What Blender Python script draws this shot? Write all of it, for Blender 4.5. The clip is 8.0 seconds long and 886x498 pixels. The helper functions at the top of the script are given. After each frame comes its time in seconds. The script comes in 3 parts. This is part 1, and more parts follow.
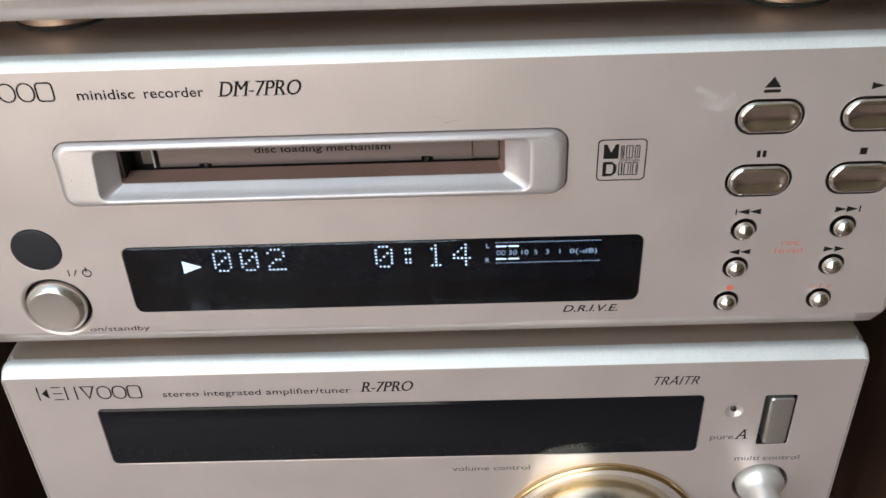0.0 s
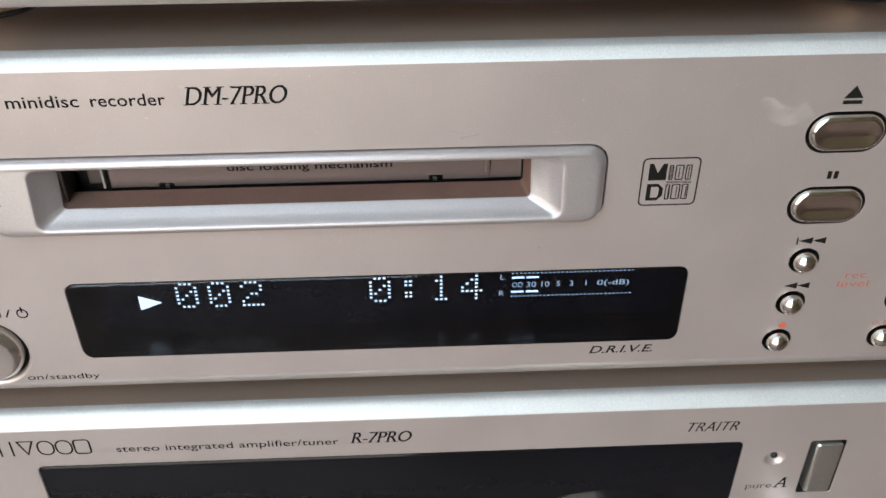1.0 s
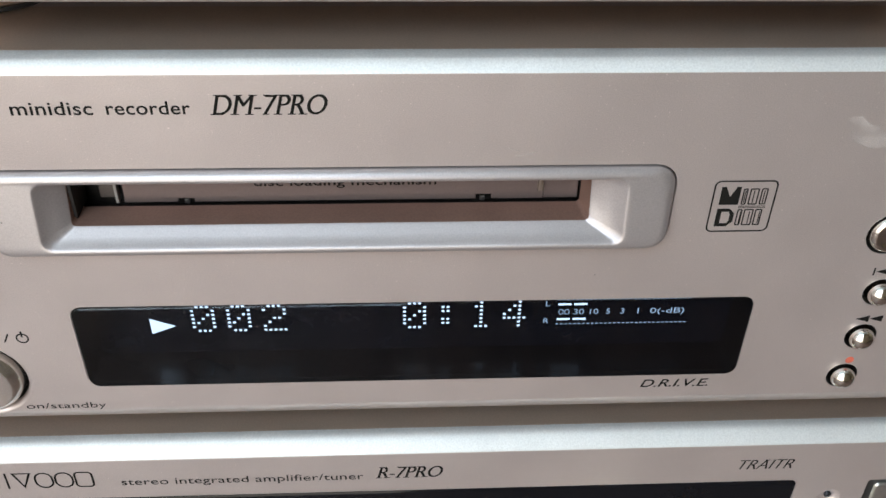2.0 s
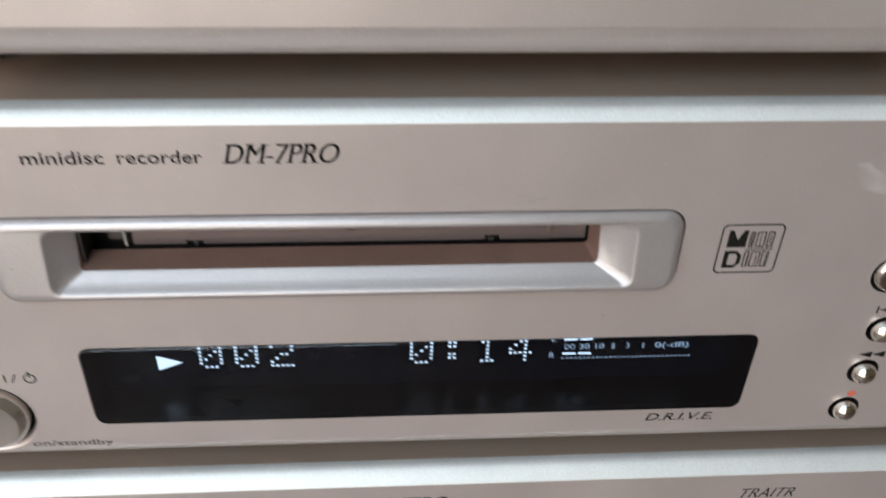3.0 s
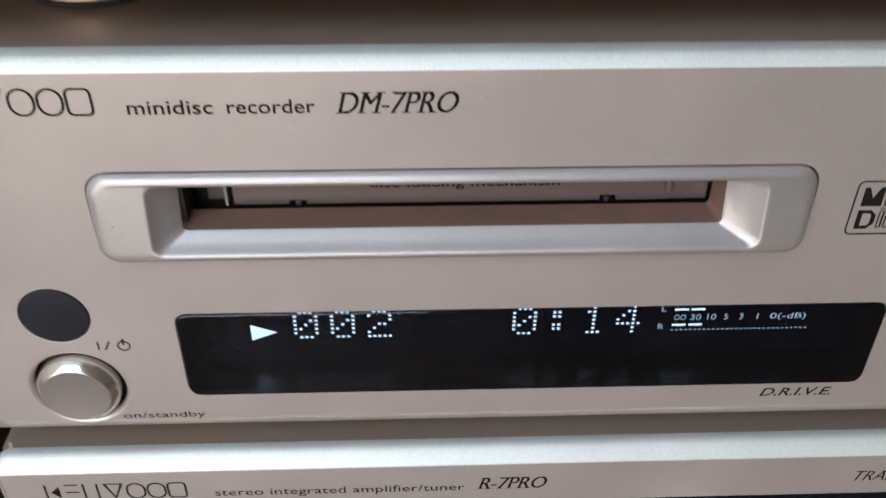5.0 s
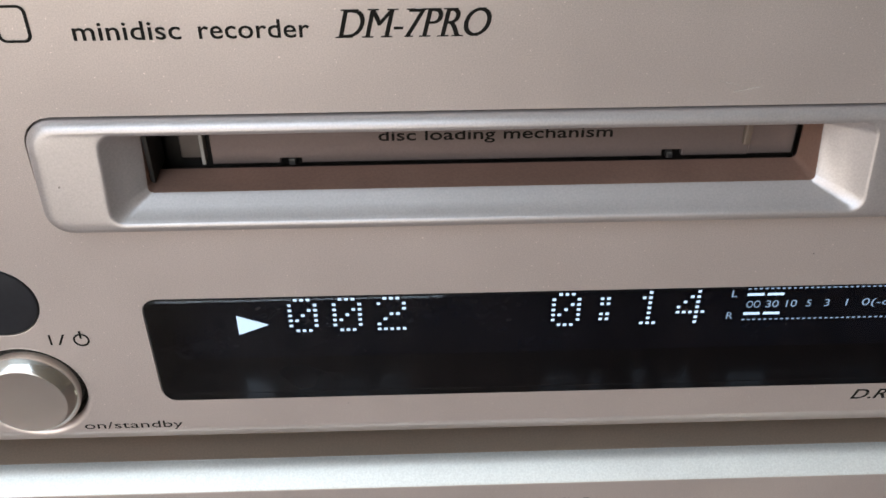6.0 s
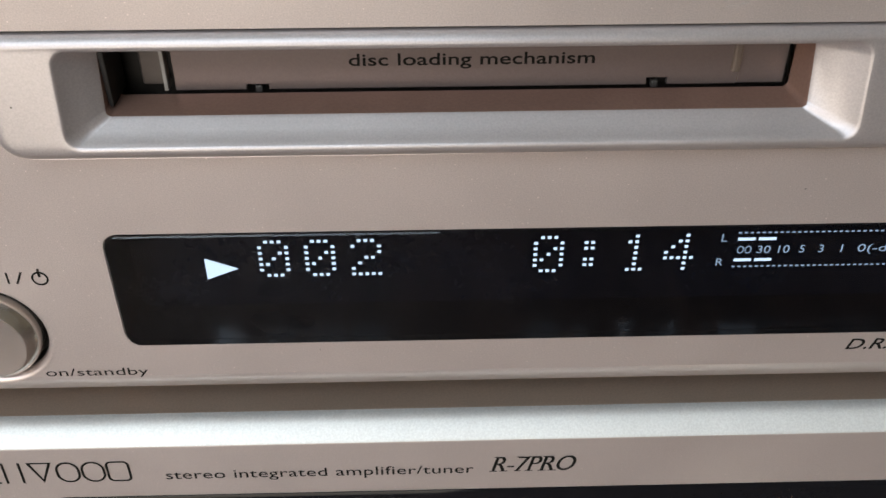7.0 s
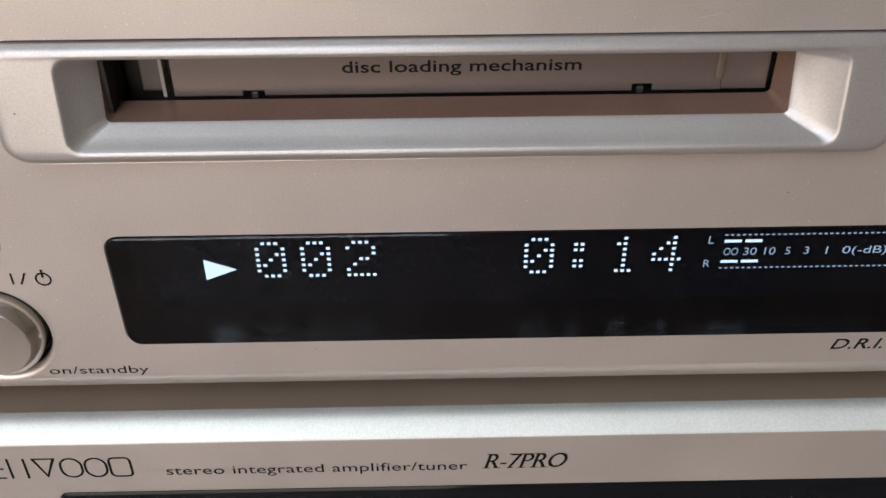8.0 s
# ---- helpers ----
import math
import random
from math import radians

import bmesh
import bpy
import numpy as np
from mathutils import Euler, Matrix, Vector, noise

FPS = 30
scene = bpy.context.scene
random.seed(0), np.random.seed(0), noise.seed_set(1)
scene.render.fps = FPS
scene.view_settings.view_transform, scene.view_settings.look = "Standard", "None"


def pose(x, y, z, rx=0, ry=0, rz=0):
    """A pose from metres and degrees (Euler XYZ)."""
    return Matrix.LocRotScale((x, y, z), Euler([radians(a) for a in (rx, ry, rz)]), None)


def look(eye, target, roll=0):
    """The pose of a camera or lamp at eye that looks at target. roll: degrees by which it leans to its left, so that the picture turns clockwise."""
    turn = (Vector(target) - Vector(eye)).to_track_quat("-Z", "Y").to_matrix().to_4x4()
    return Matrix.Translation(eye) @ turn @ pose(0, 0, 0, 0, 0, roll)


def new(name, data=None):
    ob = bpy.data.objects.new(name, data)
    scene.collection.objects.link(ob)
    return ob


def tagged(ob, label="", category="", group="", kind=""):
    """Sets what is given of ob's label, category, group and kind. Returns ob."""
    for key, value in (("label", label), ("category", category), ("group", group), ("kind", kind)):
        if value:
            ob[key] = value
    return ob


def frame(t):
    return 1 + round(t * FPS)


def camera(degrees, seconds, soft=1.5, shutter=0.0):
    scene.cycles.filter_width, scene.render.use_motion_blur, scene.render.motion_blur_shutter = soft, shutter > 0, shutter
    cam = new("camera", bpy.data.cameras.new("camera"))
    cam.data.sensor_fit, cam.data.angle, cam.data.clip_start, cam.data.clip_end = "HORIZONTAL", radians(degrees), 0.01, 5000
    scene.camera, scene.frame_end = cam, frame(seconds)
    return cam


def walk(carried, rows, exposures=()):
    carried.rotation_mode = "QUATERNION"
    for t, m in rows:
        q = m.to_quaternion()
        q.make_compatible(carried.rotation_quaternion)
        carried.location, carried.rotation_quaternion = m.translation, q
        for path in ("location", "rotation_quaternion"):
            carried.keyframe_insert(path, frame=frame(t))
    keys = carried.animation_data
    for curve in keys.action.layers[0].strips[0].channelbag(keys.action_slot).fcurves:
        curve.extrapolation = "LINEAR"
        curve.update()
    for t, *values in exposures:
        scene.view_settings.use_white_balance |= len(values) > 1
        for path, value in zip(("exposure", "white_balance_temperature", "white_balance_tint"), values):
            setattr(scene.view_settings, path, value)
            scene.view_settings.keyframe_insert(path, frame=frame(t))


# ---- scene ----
cam = camera(50.54, 8.0, shutter=0.25)
PATH = [
    (0, (0.01017, -0.21805, 0.57123), (0.00444, 0.02903, 0.40118), -2.28),
    (0.5, (-0.00188, -0.19149, 0.55548), (0.00214, 0.05301, 0.38168), -0.94),
    (1, (-0.00393, -0.17547, 0.55928), (0.00538, 0.06693, 0.38277), -0.35),
    (1.5, (-0.01455, -0.16350, 0.55472), (-0.00307, 0.07781, 0.37686), 0.49),
    (1.7, (-0.01725, -0.15940, 0.55472), (-0.00314, 0.08106, 0.37590), 1.17),
    (2.8, (-0.01291, -0.14871, 0.54854), (0.00208, 0.09174, 0.36977), 1.41),
    (3, (-0.02132, -0.14811, 0.56292), (-0.00212, 0.08951, 0.38081), 1.92),
    (3.5, (-0.04357, -0.14879, 0.57864), (-0.02372, 0.08671, 0.39386), 1.99),
    (4, (-0.05003, -0.15336, 0.57362), (-0.03903, 0.08697, 0.39440), 1.12),
    (4.5, (-0.04838, -0.15607, 0.57700), (-0.03762, 0.08366, 0.39695), 1.07),
    (5, (-0.03754, -0.14552, 0.54960), (-0.02749, 0.09394, 0.36916), 0.58),
    (5.2, (-0.03379, -0.13843, 0.53834), (-0.02703, 0.10202, 0.35908), -0.20),
    (6.3, (-0.04050, -0.12180, 0.51710), (-0.03327, 0.12201, 0.34244), -0.22),
    (6.5, (-0.04050, -0.12300, 0.51230), (-0.03501, 0.12085, 0.33764), -0.37),
    (7, (-0.03480, -0.12390, 0.50840), (-0.02853, 0.12087, 0.33506), -0.09),
    (7.5, (-0.03230, -0.12520, 0.50910), (-0.02807, 0.11970, 0.33588), -0.35),
    (8, (-0.03210, -0.12700, 0.51100), (-0.02847, 0.11774, 0.33754), -0.40),
]
EXPOSURES = [(0.0, 0.41, 6200, 8), (1.5, 0.36, 6150, 8), (3.0, 0.22, 6200, 8), (4.0, 0.11, 6250, 9), (5.0, 0.17, 6150, 8), (6.5, 0.08, 6400, 10), (8.0, 0.08, 6500, 10)]
walk(cam, [(t, look(eye, target, roll)) for t, eye, target, roll in PATH], EXPOSURES)

# ---- light: daylight through one two-pane window behind and to the left of the viewer ----
SUN_EL, SUN_AZ = 38.0, 205.0
world = bpy.data.worlds.new("sky")
scene.world = world
world.use_nodes = True
wn = world.node_tree
sky = wn.nodes.new("ShaderNodeTexSky")
sky.sky_type, sky.sun_disc = "NISHITA", False
sky.sun_elevation, sky.sun_rotation = radians(SUN_EL), radians(SUN_AZ)
bg = wn.nodes["Background"]
bg.inputs["Strength"].default_value = 0.12
wn.links.new(sky.outputs[0], bg.inputs["Color"])

WX0, WX1, WZ0, WZ1, WY = -1.80, 0.05, 0.06, 2.50, -1.20  # the window opening in the wall behind
ZM = 1.25  # above it the window sees sky, below it the ground and houses across


def window_lamp(name, z0, z1, watts, colour):
    lamp = bpy.data.lights.new(name, "AREA")
    lamp.shape, lamp.size, lamp.size_y = "RECTANGLE", WX1 - WX0 - 0.1, z1 - z0 - 0.05
    lamp.energy, lamp.color = watts, colour
    ob = new(name, lamp)
    ob.matrix_world = look(((WX0 + WX1) / 2, WY - 0.06, (z0 + z1) / 2), ((WX0 + WX1) / 2, 0, (z0 + z1) / 2))


window_lamp("window_skylight", ZM, WZ1, 25.0, (0.735, 0.90, 1.0))
window_lamp("window_ground_light", WZ0, ZM, 13.0, (1.0, 0.93, 0.83))

# ---- materials ----
def nodes_of(name):
    m = bpy.data.materials.new(name)
    m.use_nodes = True
    return m, m.node_tree, m.node_tree.nodes["Principled BSDF"]


def surface(name, base, rough, metal=0.0, grain=0.0, grain_scale=900.0, wear=0.05, wear_scale=18.0, bump=0.0, spec=0.5, stretch=(1, 1, 1), coat=0.0, sparkle=0.0):
    """A painted, plastic or metal surface: fine grain, broad uneven wear and a fine relief."""
    m, t, b = nodes_of(name)
    coord = t.nodes.new("ShaderNodeTexCoord")
    mapping = t.nodes.new("ShaderNodeMapping")
    mapping.inputs["Scale"].default_value = stretch
    t.links.new(coord.outputs["Object"], mapping.inputs["Vector"])
    fine = t.nodes.new("ShaderNodeTexNoise")
    fine.inputs["Scale"].default_value, fine.inputs["Detail"].default_value = grain_scale, 2.0
    broad = t.nodes.new("ShaderNodeTexNoise")
    broad.inputs["Scale"].default_value, broad.inputs["Detail"].default_value = wear_scale, 4.0
    for n in (fine, broad):
        t.links.new(mapping.outputs[0], n.inputs["Vector"])
    ramp = t.nodes.new("ShaderNodeMapRange")
    ramp.inputs["From Min"].default_value, ramp.inputs["From Max"].default_value = 0.3, 0.7
    ramp.inputs["To Min"].default_value, ramp.inputs["To Max"].default_value = 1 - grain, 1 + grain
    t.links.new(fine.outputs["Fac"], ramp.inputs["Value"])
    ramp2 = t.nodes.new("ShaderNodeMapRange")
    ramp2.inputs["From Min"].default_value, ramp2.inputs["From Max"].default_value = 0.3, 0.7
    ramp2.inputs["To Min"].default_value, ramp2.inputs["To Max"].default_value = 1 - wear, 1 + wear
    t.links.new(broad.outputs["Fac"], ramp2.inputs["Value"])
    mul = t.nodes.new("ShaderNodeMath")
    mul.operation = "MULTIPLY"
    t.links.new(ramp.outputs[0], mul.inputs[0])
    t.links.new(ramp2.outputs[0], mul.inputs[1])
    tint = t.nodes.new("ShaderNodeVectorMath")
    tint.operation = "SCALE"
    tint.inputs[0].default_value = base
    t.links.new(mul.outputs[0], tint.inputs["Scale"])
    t.links.new(tint.outputs[0], b.inputs["Base Color"])
    r = t.nodes.new("ShaderNodeMath")
    r.operation = "MULTIPLY"
    r.inputs[1].default_value = rough
    t.links.new(ramp2.outputs[0], r.inputs[0])
    t.links.new(r.outputs[0], b.inputs["Roughness"])
    b.inputs["Metallic"].default_value = metal
    b.inputs["Specular IOR Level"].default_value = spec
    b.inputs["Coat Weight"].default_value = coat
    if sparkle:
        fl = t.nodes.new("ShaderNodeTexNoise")
        fl.inputs["Scale"].default_value, fl.inputs["Detail"].default_value = 2300.0, 0.0
        t.links.new(mapping.outputs[0], fl.inputs["Vector"])
        pick = t.nodes.new("ShaderNodeMapRange")
        pick.inputs["From Min"].default_value, pick.inputs["From Max"].default_value = 0.77, 0.85
        pick.inputs["To Min"].default_value, pick.inputs["To Max"].default_value = 0.0, sparkle
        t.links.new(fl.outputs["Fac"], pick.inputs["Value"])
        add = t.nodes.new("ShaderNodeMath")
        add.operation = "ADD"
        t.links.new(mul.outputs[0], add.inputs[0])
        t.links.new(pick.outputs[0], add.inputs[1])
        t.links.new(add.outputs[0], tint.inputs["Scale"])
    if bump:
        bp = t.nodes.new("ShaderNodeBump")
        bp.inputs["Strength"].default_value, bp.inputs["Distance"].default_value = bump, 0.0002
        t.links.new(fine.outputs["Fac"], bp.inputs["Height"])
        t.links.new(bp.outputs[0], b.inputs["Normal"])
    return m


def glow(name, colour, strength):
    m, t, b = nodes_of(name)
    b.inputs["Base Color"].default_value = (0.02, 0.02, 0.02, 1)
    b.inputs["Emission Color"].default_value = (*colour, 1)
    b.inputs["Emission Strength"].default_value = strength
    return m


def tinted_clear(name, tint):
    m, t, b = nodes_of(name)
    t.nodes.remove(b)
    clear = t.nodes.new("ShaderNodeBsdfTransparent")
    clear.inputs["Color"].default_value = (*tint, 1)
    t.links.new(clear.outputs[0], t.nodes["Material Output"].inputs["Surface"])
    return m


def smoked_glass(name, tint):
    """A tinted pane: clear but dark, with a mirror gloss by Fresnel."""
    m, t, b = nodes_of(name)
    t.nodes.remove(b)
    out = t.nodes["Material Output"]
    clear, gloss, mix, fres = (t.nodes.new(k) for k in ("ShaderNodeBsdfTransparent", "ShaderNodeBsdfGlossy", "ShaderNodeMixShader", "ShaderNodeFresnel"))
    clear.inputs["Color"].default_value = (*tint, 1)
    gloss.inputs["Roughness"].default_value = 0.03
    fres.inputs["IOR"].default_value = 1.45
    t.links.new(fres.outputs[0], mix.inputs[0])
    t.links.new(clear.outputs[0], mix.inputs[1])
    t.links.new(gloss.outputs[0], mix.inputs[2])
    t.links.new(mix.outputs[0], out.inputs["Surface"])
    return m


M_PANEL = surface("champagne_metallic_paint", (0.643, 0.564, 0.538), 0.34, 0.6, grain=0.10, grain_scale=4600, wear=0.045, wear_scale=42, bump=0.09, sparkle=0.35)
M_CUT = surface("bright_cut_aluminium", (0.74, 0.755, 0.75), 0.60, 0.57, grain=0.07, grain_scale=2600, wear=0.05, wear_scale=40, bump=0.04)
M_CHASSIS = surface("silver_sheet_metal", (0.63, 0.51, 0.41), 0.34, 0.72, grain=0.06, grain_scale=2500, wear=0.04, bump=0.05)
M_BEZEL = surface("silver_lilac_plastic", (0.45, 0.41, 0.408), 0.36, 0.58, grain=0.07, grain_scale=3200, wear=0.04, wear_scale=60, bump=0.06)
M_FLAP = surface("satin_shutter_paint", (0.19, 0.15, 0.142), 0.36, 0.4, grain=0.05, grain_scale=3500, wear=0.04)
# brown of the knob groove; in the slot tunnel it paints a reflection
M_BROWN = surface("brown_metal_and_reflection", (0.31, 0.19, 0.15), 0.38, 0.5, grain=0.07, grain_scale=2200, wear=0.08, wear_scale=90)
M_BASE = surface("brown_zinc_sheet", (0.27, 0.155, 0.09), 0.5, 0.2, grain=0.1, wear=0.2, wear_scale=60)
M_GUIDE = surface("dark_guide_plastic", (0.055, 0.05, 0.047), 0.5, 0.0, grain=0.1, wear=0.2)
# darker copy of the shutter: shade at its left end put into the colour
M_ENDFLAP = surface("shutter_shade_colour", (0.12, 0.10, 0.09), 0.4, 0.1, grain=0.05, wear=0.1)
M_RIBTAN = surface("tan_moulded_plastic", (0.17, 0.135, 0.112), 0.35, 0.2, grain=0.05, wear=0.05)
M_RIB = surface("grey_guide_plastic", (0.30, 0.285, 0.27), 0.4, 0.0, grain=0.05, wear=0.05)
M_CHROME = surface("polished_metal_button", (0.76, 0.73, 0.68), 0.13, 1.0, grain=0.02, wear=0.05, wear_scale=120)
M_SATIN = surface("satin_champagne_metal", (0.67, 0.625, 0.585), 0.19, 0.9, grain=0.04, grain_scale=3000, wear=0.03)
M_FOOT = surface("coppery_foot_metal", (0.36, 0.26, 0.205), 0.33, 0.8, grain=0.05, wear=0.1, wear_scale=90)
M_STICK = surface("pale_satin_lacquer", (0.70, 0.67, 0.645), 0.34, 0.6, grain=0.03, wear=0.03)
M_ROCKER = surface("satin_nickel", (0.50, 0.475, 0.445), 0.28, 0.85, grain=0.05, wear=0.05)
M_GOLD = surface("gold_anodised_ring", (0.66, 0.47, 0.26), 0.2, 1.0, wear=0.05)
M_KNOB = surface("cream_lacquered_metal", (0.80, 0.74, 0.60), 0.20, 0.92, grain=0.03, wear=0.03)
M_BLACK = surface("black_plastic", (0.012, 0.012, 0.013), 0.24, 0.0, grain=0.2, wear=0.2)
# near-black for linings and backs: the shade of gaps and recesses as colour
M_HOLE = surface("dark_recess_shade", (0.02, 0.017, 0.015), 0.5, 0.0, grain=0.2, wear=0.2)
M_SENSOR = surface("dark_infrared_plastic", (0.02, 0.021, 0.026), 0.30, 0.0, grain=0.1, wear=0.1, spec=0.35)
M_RUBBER = surface("black_rubber", (0.015, 0.013, 0.012), 0.8, 0.0, grain=0.3, wear=0.2, bump=0.3)
M_TUBE = surface("display_tube_black", (0.009, 0.012, 0.020), 0.22, 0.0, grain=0.2, wear=0.3, wear_scale=60)
M_PRINT = surface("black_screen_print", (0.012, 0.011, 0.010), 0.7, 0.0, grain=0.25, grain_scale=3000, wear=0.2, spec=0.1)
M_GREYPRINT = surface("grey_screen_print", (0.13, 0.118, 0.105), 0.6, 0.0, grain=0.2, grain_scale=3000, wear=0.15)
M_RED = surface("red_screen_print", (0.68, 0.16, 0.10), 0.5, 0.0, grain=0.2, grain_scale=3000, wear=0.15)
M_WHITEGLOW = glow("lit_phosphor", (0.78, 0.92, 1.0), 4.0)
M_DIMGLOW = glow("dim_phosphor", (0.62, 0.80, 0.95), 1.9)
M_GLASS = smoked_glass("smoked_display_glass", (0.25, 0.27, 0.31))
M_GLASSBACK = tinted_clear("display_glass_inner_face", (0.95, 0.95, 0.96))
M_WINDOWGLASS = tinted_clear("clear_window_glass", (0.98, 0.98, 0.98))
M_WOOD = surface("dark_walnut_veneer", (0.05, 0.026, 0.017), 0.42, 0.0, grain=0.5, grain_scale=240, wear=0.35, wear_scale=26, bump=0.25, stretch=(1, 0.5, 0.06))
M_FLOOR = surface("dark_oak_floor", (0.18, 0.122, 0.10), 0.45, 0.0, grain=0.25, grain_scale=60, wear=0.25, wear_scale=4, stretch=(1, 0.08, 1))
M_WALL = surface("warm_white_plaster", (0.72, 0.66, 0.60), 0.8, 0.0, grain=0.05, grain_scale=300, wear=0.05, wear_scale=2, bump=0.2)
# unseen walls: blush tints the bounce from the left, sand dims the right
M_WALLP = surface("bounce_tinting_blush_plaster", (0.72, 0.635, 0.57), 0.8, 0.0, grain=0.05, grain_scale=300, wear=0.05, wear_scale=2, bump=0.2)
M_WALLS = surface("bounce_dimming_sand_plaster", (0.36, 0.295, 0.20), 0.8, 0.0, grain=0.05, grain_scale=300, wear=0.05, wear_scale=2, bump=0.2)
M_CEIL = surface("cool_white_ceiling_paint", (0.80, 0.84, 0.86), 0.85, 0.0, grain=0.03, grain_scale=300, wear=0.03, wear_scale=2)
M_FRAME = surface("white_window_paint", (0.80, 0.80, 0.78), 0.4, 0.0, grain=0.03, wear=0.04)

# ---- mesh helpers ----
X0, Z0 = -0.055, 0.478  # the front of the recorder: its upper front edge is at z = 0 of the plan, in millimetres


def P(x, y, z):
    """A plan point in millimetres, in metres of the world."""
    return Vector((x / 1000 + X0, y / 1000, z / 1000 + Z0))


def rounded(x0, x1, z0, z1, r, n=5):
    """The outline of a rounded rectangle, anticlockwise seen from the front."""
    pts = []
    for cx, cz, a0 in ((x1 - r, z1 - r, 0), (x0 + r, z1 - r, 90), (x0 + r, z0 + r, 180), (x1 - r, z0 + r, 270)):
        for k in range(n + 1):
            a = radians(a0 + 90 * k / n)
            pts.append((cx + r * math.cos(a), cz + r * math.sin(a)))
    return pts


def circle(cx, cz, r, n=40):
    return [(cx + r * math.cos(2 * math.pi * k / n), cz + r * math.sin(2 * math.pi * k / n)) for k in range(n)]


def loft(levels, cap_first=True, cap_last=True, bm=None):
    """A skin through outlines of equal length, each at its own depth y (a number, or a function of the height z)."""
    bm = bm or bmesh.new()
    rings = [[bm.verts.new(P(x, y(z) if callable(y) else y, z)) for x, z in pts] for pts, y in levels]
    n = len(rings[0])
    for a, b in zip(rings, rings[1:]):
        for k in range(n):
            bm.faces.new((a[k], a[(k + 1) % n], b[(k + 1) % n], b[k]))
    if cap_first:
        bm.faces.new(rings[0][::-1])
    if cap_last:
        bm.faces.new(rings[-1])
    return bm


def block(x0, x1, y0, y1, z0, z1, bm=None, bevel=0.0):
    """A box in metres, its edges broken by bevel."""
    bm = bm or bmesh.new()
    made = bmesh.ops.create_cube(bm, size=1)["verts"]
    bmesh.ops.scale(bm, vec=(x1 - x0, y1 - y0, z1 - z0), verts=made)
    bmesh.ops.translate(bm, vec=((x0 + x1) / 2, (y0 + y1) / 2, (z0 + z1) / 2), verts=made)
    if bevel:
        edges = list({e for v in made for e in v.link_edges})
        bmesh.ops.bevel(bm, geom=edges, offset=bevel, segments=2, affect="EDGES", profile=0.5)
    return bm


def box_mm(x0, x1, y0, y1, z0, z1, bm=None, bevel=0.0):
    a, b = P(x0, y0, z0), P(x1, y1, z1)
    return block(a.x, b.x, a.y, b.y, a.z, b.z, bm, bevel / 1000)


def flat(polys, y, bm=None):
    """Flat printed shapes at depth y."""
    bm = bm or bmesh.new()
    for poly in polys:
        bm.faces.new([bm.verts.new(P(x, y, z)) for x, z in poly])
    return bm


def strip_ring(outer, inner, y, bm=None):
    bm = bm or bmesh.new()
    a = [bm.verts.new(P(x, y, z)) for x, z in outer]
    b = [bm.verts.new(P(x, y, z)) for x, z in inner]
    n = len(a)
    for k in range(n):
        bm.faces.new((a[k], a[(k + 1) % n], b[(k + 1) % n], b[k]))
    return bm


def part(name, bm, material, parent, label="", smooth=0.0):
    """Links a bmesh, made in world metres, as one mesh object under a thing or under a part."""
    bmesh.ops.recalc_face_normals(bm, faces=bm.faces)
    me = bpy.data.meshes.new(name)
    bm.to_mesh(me)
    bm.free()
    return hang(name, me, material, parent, label, smooth)


def hang(name, me, material, parent, label="", smooth=0.0):
    me.materials.clear()
    me.materials.append(material)
    if smooth:
        me.polygons.foreach_set("use_smooth", [True] * len(me.polygons))
        me.set_sharp_from_angle(angle=radians(smooth))
    ob = new(name, me)
    if parent is not None:
        ob.parent = parent
        if parent.parent is None:
            ob.matrix_parent_inverse = parent.matrix_basis.inverted()
    return tagged(ob, label)


def thing(name, x, y, z, label, category, group="", kind=""):
    ob = new(name)
    ob.empty_display_size = 0.02
    ob.matrix_basis = pose(x, y, z)
    return tagged(ob, label, category, group, kind)


def structure(name, bm, material, label):
    ob = part(name, bm, material, None)
    return tagged(ob, label, kind="structure")


def panel_part(me, top, bottom, parent, bright=6.2):
    """A front panel whose upper chamfer and top are bright cut metal."""
    ob = hang("front_panel", me, M_PANEL, parent, "champagne metallic front panel")
    me.materials.append(M_CUT)
    me.materials.append(M_CHASSIS)
    for f in me.polygons:
        f.use_smooth = False
        z = (f.center.z - Z0) * 1000
        if f.normal.y < -0.2 and f.normal.z < -0.3 and f.center.y < 0.0055 and z < bottom + 0.3:
            f.use_smooth = True
        if f.normal.z > 0.3 and f.center.y < 0.026 and z > top - 0.3:
            f.material_index = 1 if f.center.y < bright / 1000 else 2
            f.use_smooth = True
    return ob


def carved(bm, cutter, bevel=0.0):
    """The mesh of bm less the solid cutter, its sharp edges broken by bevel (mm)."""
    obs = []
    for b in (bm, cutter):
        bmesh.ops.recalc_face_normals(b, faces=b.faces)
        me = bpy.data.meshes.new("work")
        b.to_mesh(me)
        b.free()
        obs.append(new("work", me))
    cut = obs[0].modifiers.new("cut", "BOOLEAN")
    cut.operation, cut.object, cut.solver = "DIFFERENCE", obs[1], "EXACT"
    if bevel:
        bv = obs[0].modifiers.new("bevel", "BEVEL")
        bv.width, bv.segments, bv.limit_method, bv.angle_limit = bevel / 1000, 2, "ANGLE", radians(35)
    graph = bpy.context.evaluated_depsgraph_get()
    made = bpy.data.meshes.new_from_object(obs[0].evaluated_get(graph))
    for o in obs:
        me = o.data
        bpy.data.objects.remove(o)
        bpy.data.meshes.remove(me)
    return made


